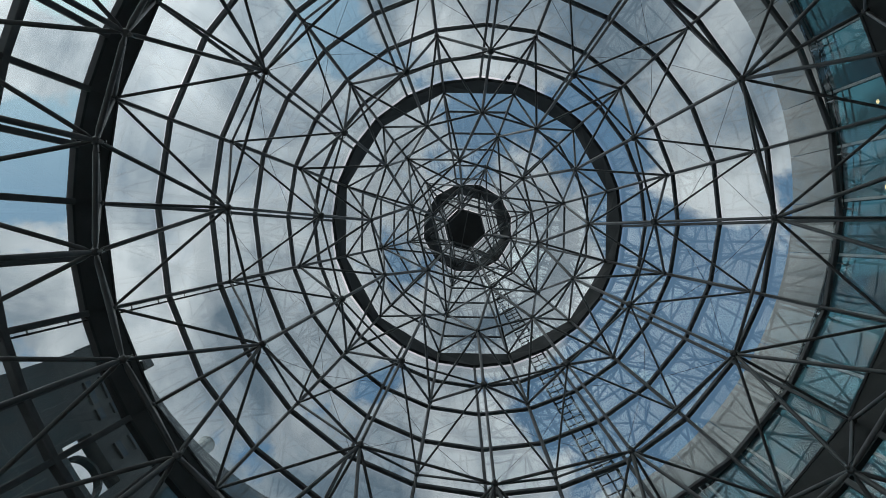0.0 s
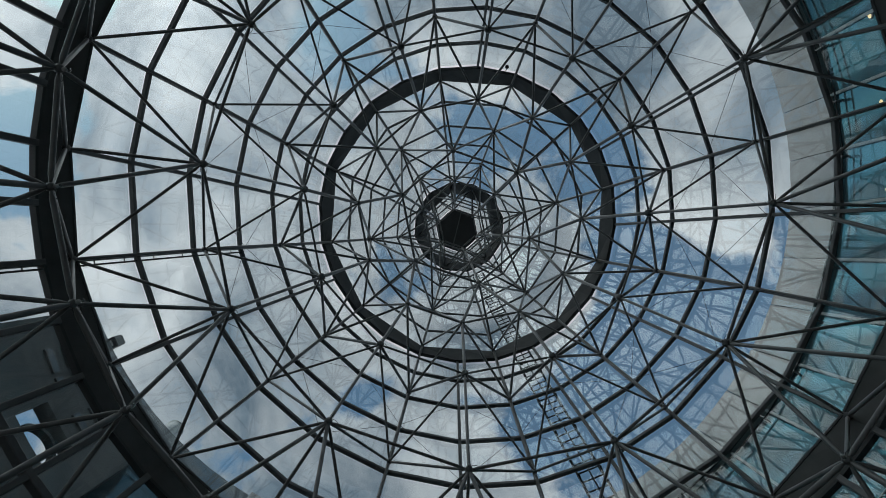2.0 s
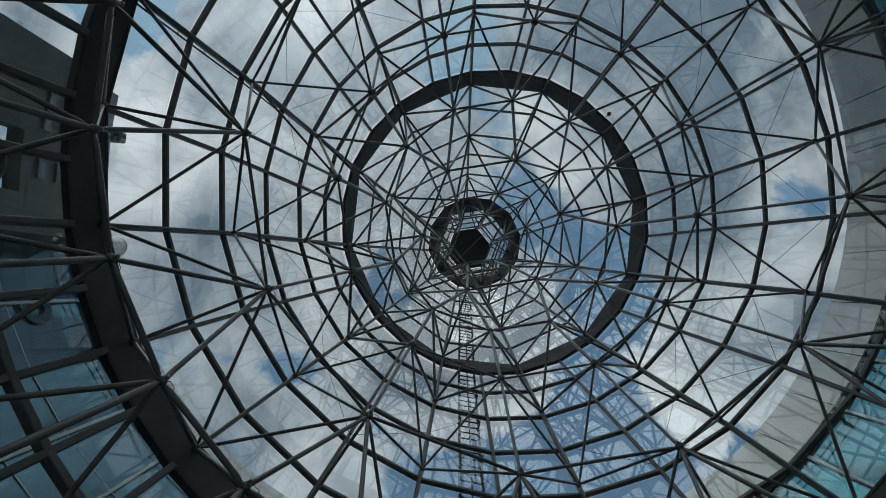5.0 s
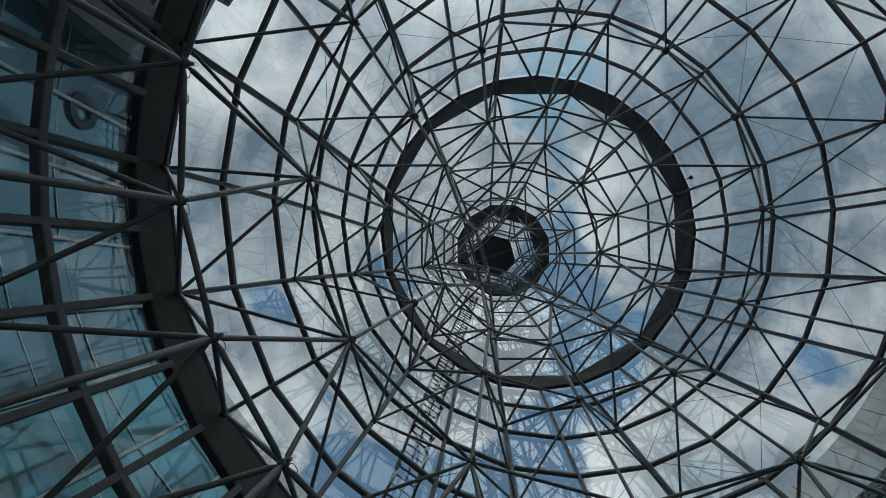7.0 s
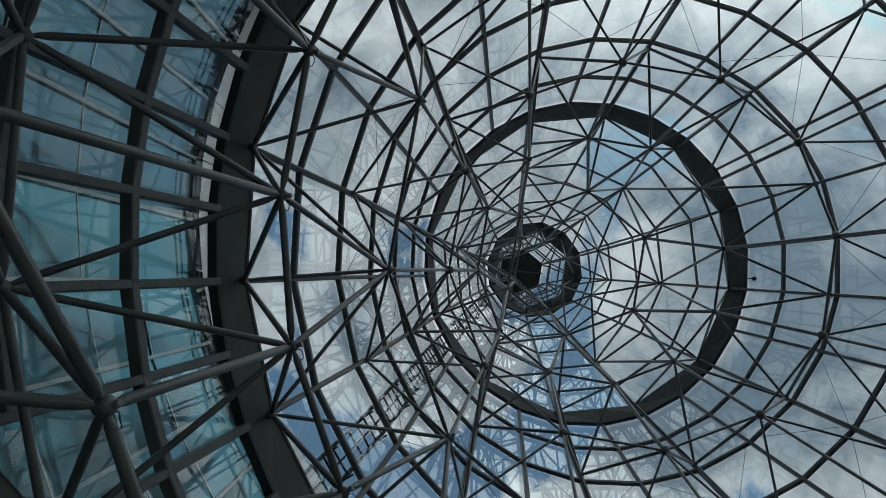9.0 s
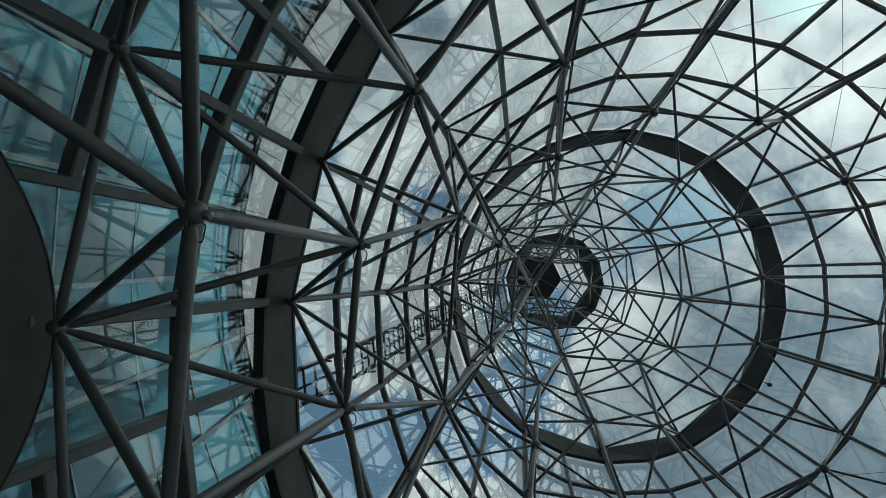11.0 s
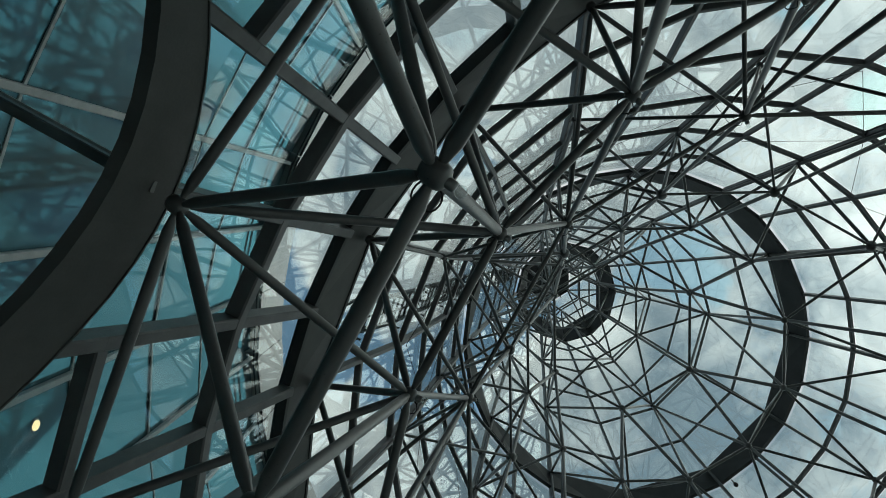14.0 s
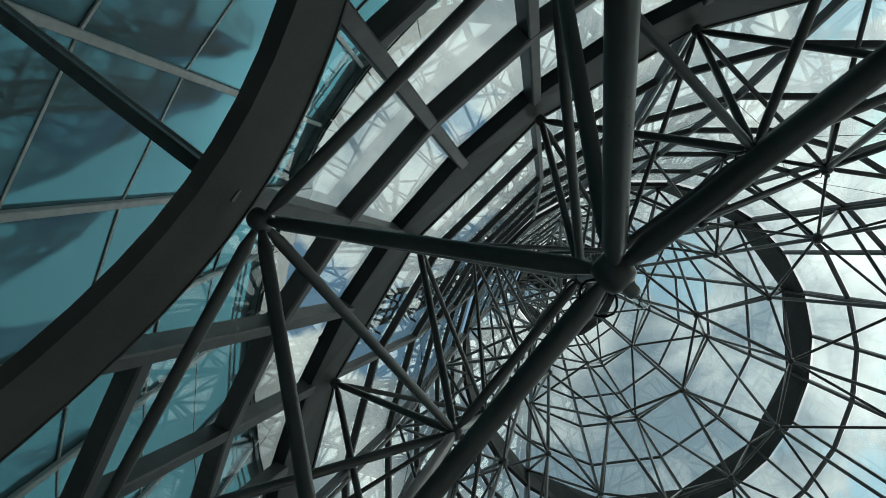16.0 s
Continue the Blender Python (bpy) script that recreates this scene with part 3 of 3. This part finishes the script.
# ---------------------------------------------------------------- building round the cone
CX, CY, FACADE = -1.05, -0.7, 10.6
FIRST, LAST, TOP, BAND = -78.0, 132.6, 19.75, 17.75
building = thing("curved_building", "curved building with a teal glass curtain wall and grey fascia", "building", where=(CX, CY, 0))
rows_z = [0.0, 2.4, 4.3, 6.2, 8.0, 9.75, 11.45, 13.3, 15.05, BAND]
shift = Matrix.Translation((CX, CY, 0))
STEP = 7.8
for k in range(round((LAST - FIRST) / STEP)):
    a = FIRST + STEP * k
    for z0, z1 in zip(rows_z, rows_z[1:]):
        glass = TEAL_DULL if a > 92 else TEAL
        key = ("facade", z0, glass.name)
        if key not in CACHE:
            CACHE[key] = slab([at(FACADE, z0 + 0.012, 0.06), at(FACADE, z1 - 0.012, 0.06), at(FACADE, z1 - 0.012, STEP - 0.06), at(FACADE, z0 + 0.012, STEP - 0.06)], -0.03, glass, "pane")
        tilt = pose(0, 0, 0, random.uniform(-0.05, 0.05), random.uniform(-0.05, 0.05), a)
        piece("pane", CACHE[key], building, shift @ tilt)
    bar("mullion", shift @ at(FACADE - 0.04, 0, a), shift @ at(FACADE - 0.04, BAND, a), 0.075, 0.07, at(1, 0, a), building, SEAL)
    for z in rows_z[1:-1]:
        bar("transom", shift @ at(FACADE - 0.008, z, a), shift @ at(FACADE - 0.008, z, a + STEP), 0.036, 0.016, at(1, 0, a + STEP / 2), building, SEAL)
    if k == 0:
        band = ring_segment([(FACADE - 0.18, BAND), (FACADE - 0.18, TOP - 0.05), (FACADE - 0.13, TOP), (FACADE + 0.3, TOP), (FACADE + 0.3, BAND)], 0.06, STEP - 0.06, FASCIA, "fascia_panel", 2)
        back = ring_segment([(FACADE + 0.3, 0), (FACADE + 0.3, TOP - 0.1), (FACADE + 6.0, TOP - 0.1), (FACADE + 6.0, 0)], 0, STEP, DARKROOM, "core_wall", 2)
        shaded_band = ring_segment([(FACADE - 0.18, BAND), (FACADE - 0.18, TOP - 0.3), (FACADE + 0.3, TOP - 0.26), (FACADE + 0.3, BAND)], 0.02, STEP - 0.02, SHADED_FASCIA, "fascia_panel", 2)
    # beyond 110 degrees the fascia takes its shade from a darker colour
    piece("fascia_panel", shaded_band if a > 110 else band, building, shift @ pose(0, 0, 0, 0, 0, a))
    for z in (BAND - 0.16, BAND - 0.42):
        tube("edge_rail", shift @ at(FACADE - 0.22, z, a), shift @ at(FACADE - 0.22, z, a + STEP), 0.02, building, RUBBER, 6, False)
    bar("rail_bracket", shift @ at(FACADE - 0.05, BAND - 0.3, a + 1.2), shift @ at(FACADE - 0.26, BAND - 0.3, a + 1.2), 0.03, 0.30, Vector((0, 0, 1)), building, GALVANISED)
    piece("core_wall", back, building, shift @ pose(0, 0, 0, 0, 0, a))
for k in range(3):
    piece("fascia_panel", shaded_band, building, shift @ pose(0, 0, 0, 0, 0, LAST + STEP * k))

# ---------------------------------------------------------------- ladder outside the glass
ladder = thing("maintenance_ladder", "dark steel maintenance ladder running up outside a glass cone", "ladder")
LADDER = 64.5


def ladder_point(z, side, off=0.28):
    p = at(skin(z) + off, z, LADDER)
    t = at(1, 0, LADDER + 90)
    return p + t * side


KNOTS = [11.9, 14.55, 18.0, 20.6, 21.9, 26.0, 30.3]
for z0, z1 in zip(KNOTS, KNOTS[1:]):
    for side in (-0.24, 0.24):
        bar("stringer", ladder_point(z0, side), ladder_point(z1, side), 0.05, 0.09, at(1, 0, LADDER), ladder, BEAM)
    bar("safety_rail", ladder_point(z0, 0.0, 0.22), ladder_point(z1, 0.0, 0.22), 0.03, 0.03, at(1, 0, LADDER), ladder, BEAM)
z = 12.1
while z < 30.2:
    tube("rung", ladder_point(z, -0.24), ladder_point(z, 0.24), 0.019, ladder, BEAM, 6, False)
    z += 0.31
for z in (13.08, 14.54, 16.27, 17.95, 19.57, 22.94, 26.2, 29.55):
    for side in (-0.24, 0.24):
        tube("bracket", at(skin(z) + 0.05, z, LADDER) + at(1, 0, LADDER + 90) * side, ladder_point(z, side), 0.016, ladder, BEAM, 6, False)

# ---------------------------------------------------------------- lamps on the inner nodes
def node_lamp(position, inward, size):
    """A small spotlight on a node: can, glass bulb, bracket ring and a loop of cable."""
    e = thing("node_lamp", "small steel spotlight with clear bulb on a truss node", "lamp", "lamps on the truss nodes", where=position)
    m = along(position, Vector(position) + inward)
    back = Matrix.Translation(-Vector(position))
    for name, make in (("can", lambda: lathe([(0.022, 0.05), (0.027, 0.06), (0.027, 0.10), (0.022, 0.11)], 12, GALVANISED, "can")),
                       ("bulb", lambda: lathe([(0.012, 0.108), (0.026, 0.122), (0.031, 0.138), (0.026, 0.154), (0.01, 0.165)], 12, BULB, "bulb")),
                       ("cable_loop", lambda: cable_loop())):
        ob = new(name, CACHE.setdefault(("lamp", name), make()) if ("lamp", name) not in CACHE else CACHE[("lamp", name)])
        if name == "bulb":
            ob.parent = holder
            ob["label"] = "clear glass bulb"
        else:
            ob.parent = e
            ob.matrix_basis = back @ m @ Matrix.Diagonal((size, size, size, 1))
        holder = ob
    return e


def cable_loop():
    """A drooping ring of thin cable beside the can."""
    v, f = [], []
    for i in range(14):
        a = 1.75 * math.pi * i / 13 + 0.3
        c = Vector((0.10 + 0.06 * math.cos(a), 0.02 * math.sin(3 * a), 0.03 + 0.07 * math.sin(a)))
        for j in range(5):
            b = 2 * math.pi * j / 5
            v.append(c + Vector((math.cos(a) * math.cos(b), math.sin(b), math.sin(a) * math.cos(b))) * 0.005)
    for i in range(13):
        for j in range(5):
            f.append((i * 5 + j, i * 5 + (j + 1) % 5, i * 5 + 5 + (j + 1) % 5, i * 5 + 5 + j))
    return mesh_of("cable_loop", v, f, RUBBER, True)


for which, size in (("r1", 1.0), ("r0", 1.0), ("i1", 1.0), ("i2", 0.9), ("o1", 0.7)):
    for a in angles(which):
        p = nd(which, a)
        node_lamp(p, (Vector((-p.x, -p.y, 0)).normalized() + Vector((0, 0, -0.15))).normalized(), size)

# ---------------------------------------------------------------- thin tie wires on the glass
wires = thing("tie_wires", "thin dark bracing wires across the glass panes", "wire")
for k in range(12):
    a = 30 * k
    for a0, z0, a1, z1 in ((a, 14.54, a + 15, 16.27), (a + 30, 14.54, a + 15, 16.27), (a, 17.95, a + 15, 16.27), (a + 30, 17.95, a + 15, 16.27)):
        tube("wire", at(skin(z0) - 0.12, z0, a0), at(skin(z1) - 0.12, z1, a1), 0.005, wires, RUBBER, 5, False)

# ---------------------------------------------------------------- conduit beside one rafter
conduit = thing("cable_conduit", "thin dark cable conduit clipped beside a glass bar", "conduit")


def conduit_point(z, aside=0.105):
    return at(skin(z) - 0.02, z, 165) - at(1, 0, 255) * aside


for z0, z1 in ((8.62, 9.95), (9.95, 11.28), (11.87, 13.08), (13.08, 14.54), (14.54, 16.27)):
    tube("pipe", conduit_point(z0), conduit_point(z1), 0.016, conduit, BEAM, 8, False)
    for z in (z0 + 0.25 * (z1 - z0), z0 + 0.75 * (z1 - z0)):
        bar("clip", conduit_point(z, 0.03), conduit_point(z, 0.125), 0.03, 0.012, at(1, 0, 165), conduit, GALVANISED)

# ---------------------------------------------------------------- round camera on the upper ring beam
dome = thing("security_camera", "small black round camera on a short stalk", "camera", where=at(4.72, 20.7, -79))
p = at(4.72, 20.7, -79)
tube("stalk", at(4.66, 20.9, -79), p, 0.015, dome, RUBBER, 6, False)
piece("housing", lathe([(0.015, -0.07), (0.048, -0.05), (0.065, 0.0), (0.048, 0.05), (0.015, 0.07)], 12, RUBBER, "housing"), dome, along(p, p + Vector((0, 0, 1))))

# ---------------------------------------------------------------- dark wing beside the curved building
WX, WY, WALL, WING_TOP = -0.3, 0.2, 9.7, 17.3
wing = thing("dark_wing", "dark grey rendered wing with slit windows and an opening", "building", where=(WX, WY, 0))


def wall_block(a0, a1, z0, z1, mat, name, r0=WALL, r1=WALL + 0.35):
    return piece(name, ring_segment([(r0, z0), (r0, z1), (r1, z1), (r1, z0)], a0, a1, mat, name, max(1, int((a1 - a0) / 3))), wing, Matrix.Translation((WX, WY, 0)))


for a0, a1, z0, z1 in ((139.25, 143.4, 0, WING_TOP), (143.4, 150.75, 0, 13.8), (143.4, 150.75, 14.78, WING_TOP), (150.75, 156.2, 0, WING_TOP), (156.2, 161.5, 0, WING_TOP)):
    wall_block(a0, a1, z0, z1, CONCRETE, "wall_panel")
DIM = solid("dim_window_glass", (0.085, 0.115, 0.145), (0.125, 0.165, 0.20), rough=0.14, scale=0.8, gloss=0.6)
for a0, a1 in ((145.6, 148.0), (151.6, 153.2), (153.9, 157.2)):
    for z0 in (15.27, 15.87):
        wall_block(a0, a1, z0, z0 + 0.24, DIM, "slit_window", WALL - 0.02, WALL - 0.004)
        wall_block(a0, a1, z0 - 0.05, z0 - 0.01, CONCRETE, "window_sill", WALL - 0.06, WALL - 0.004)
for r0, r1 in ((WALL + 0.35, 14.0), (14.02, 18.0), (18.02, 24.0)):
    wall_block(160.6, 161.5, 0, WING_TOP - 0.4, CONCRETE, "end_wall", r0, r1)
wall_block(138.7, 139.25, 0, WING_TOP, CONCRETE, "return_wall", WALL, WALL + 2.2)

# ---------------------------------------------------------------- hooked hood and ribbed duct in the opening
hood = thing("vent_hood", "dark hook-shaped sheet-metal vent hood in a wall opening", "vent", where=Vector((WX, WY, 0)) + at(WALL + 0.12, 13.8, 146.2))
v, f = [], []
for i in range(25):
    b = radians(172 - 172 * i / 24)
    for grow in (-0.035, 0.035):
        for d in (0.06, 0.24):
            v.append(Vector((WX, WY, 0)) + at(WALL + d, 13.92 + (0.56 + grow) * math.sin(b) - 0.16 * (i / 24) ** 4, 146.3 - (2.85 + grow * 6) * math.cos(b)))
for i in range(24):
    for p0, p1 in ((0, 1), (1, 3), (3, 2), (2, 0)):
        f.append((4 * i + p0, 4 * i + p1, 4 * i + 4 + p1, 4 * i + 4 + p0))
f += [(0, 2, 3, 1), (96, 97, 99, 98)]
piece("hood", mesh_of("hood", v, f, BEAM), hood)
duct = thing("ribbed_duct", "silver ribbed round metal duct behind a wall opening", "duct", where=Vector((WX, WY, 0)) + at(WALL + 0.75, 12.4, 144.9))
piece("pipe", lathe([(0.27 + (0.018 if i % 2 else 0.0), 0.075 * i) for i in range(25)], 20, ALUMINIUM, "pipe", False), duct, Matrix.Translation(duct.location))
piece("cap", lathe([(0.30, 1.80), (0.30, 1.86), (0.06, 1.93)], 20, GALVANISED, "cap"), duct, Matrix.Translation(duct.location))
bar("bracket", Vector((WX, WY, 0)) + at(WALL + 0.3, 12.6, 144.9), Vector((WX, WY, 0)) + at(WALL + 0.55, 12.6, 144.9), 0.06, 0.06, Vector((0, 0, 1)), duct, GALVANISED)

# ---------------------------------------------------------------- small things on the building
vent = thing("roof_vent", "pale round ribbed metal roof vent on a parapet", "vent", where=Vector((CX, CY, 0)) + at(FACADE + 0.08, TOP - 0.28, 133.2))
piece("drum", lathe([(0.25 + (0.012 if i % 2 else 0.0), 0.06 * i) for i in range(13)], 20, ALUMINIUM, "drum", False), vent, Matrix.Translation(vent.location))
piece("lid", lathe([(0.27, 0.72), (0.27, 0.76), (0.17, 0.84), (0.03, 0.87)], 20, ALUMINIUM, "lid"), vent, Matrix.Translation(vent.location))
box = thing("parapet_floodlight", "dark boxy floodlight standing on a parapet", "floodlight", where=Vector((CX, CY, 0)) + at(FACADE - 0.1, TOP - 0.3, 150.0))
piece("housing", bar_mesh(0.46, 0.30, 0.40, RUBBER), box, Matrix.Translation(box.location) @ pose(0, 0, 0.10, 0, 0, 150))
piece("foot", bar_mesh(0.20, 0.16, 0.12, GALVANISED), box, Matrix.Translation(box.location) @ pose(0, 0, 0, 0, 0, 150))
sign = thing("round_sign", "pale blue ring-shaped sign on a teal glass pane", "sign", where=Vector((CX, CY, 0)) + at(FACADE - 0.05, 15.87, 124.2))
v, f = [], []
for i in range(28):
    b = 2 * math.pi * i / 28
    for rr in (0.2, 0.38):
        for d in (0.0, 0.02):
            v.append((rr * math.cos(b), d, 1.3 * rr * math.sin(b)))
for i in range(28):
    j = (i + 1) % 28
    for p0, p1 in ((0, 1), (1, 3), (3, 2), (2, 0)):
        f.append((4 * i + p0, 4 * i + p1, 4 * j + p1, 4 * j + p0))
SIGN = solid("pale_blue_film", (0.010, 0.042, 0.068), (0.018, 0.06, 0.09), rough=0.6, gloss=0.2)
piece("ring", mesh_of("ring", v, f, SIGN), sign, Matrix.Translation(sign.location) @ pose(0, 0, 0, 0, 0, 124.2 + 90))

# ---------------------------------------------------------------- warm lights at the glass wall
LIT, ln, ll = shader("warm_lamp_lens")
lens_glow = node(ln, "ShaderNodeEmission", Strength=1.1)
lens_glow.inputs["Color"].default_value = (1.0, 0.78, 0.42, 1)
ll.new(lens_glow.outputs[0], ln.new("ShaderNodeOutputMaterial").inputs["Surface"])
for degrees, z in ((-23.0, 15.84), (-12.4, 16.12), (-1.3, 16.08), (52.5, 10.9)):
    spot = Vector((CX, CY, 0)) + at(FACADE - 0.002, z, degrees)
    lamp = thing("wall_light", "small round warm light on a teal glass wall", "lamp", "warm lights on the glass wall", where=spot)
    turn = along(spot, spot - at(1, 0, degrees))
    rim = piece("bezel", CACHE.setdefault("bezel", lathe([(0.075, 0.0), (0.075, 0.012), (0.066, 0.02)], 16, GALVANISED, "bezel")), lamp, turn)
    piece("lens", CACHE.setdefault("lens", lathe([(0.055, 0.021), (0.05, 0.032), (0.02, 0.038)], 16, LIT, "lens")), rim, None, "warm glowing lens")
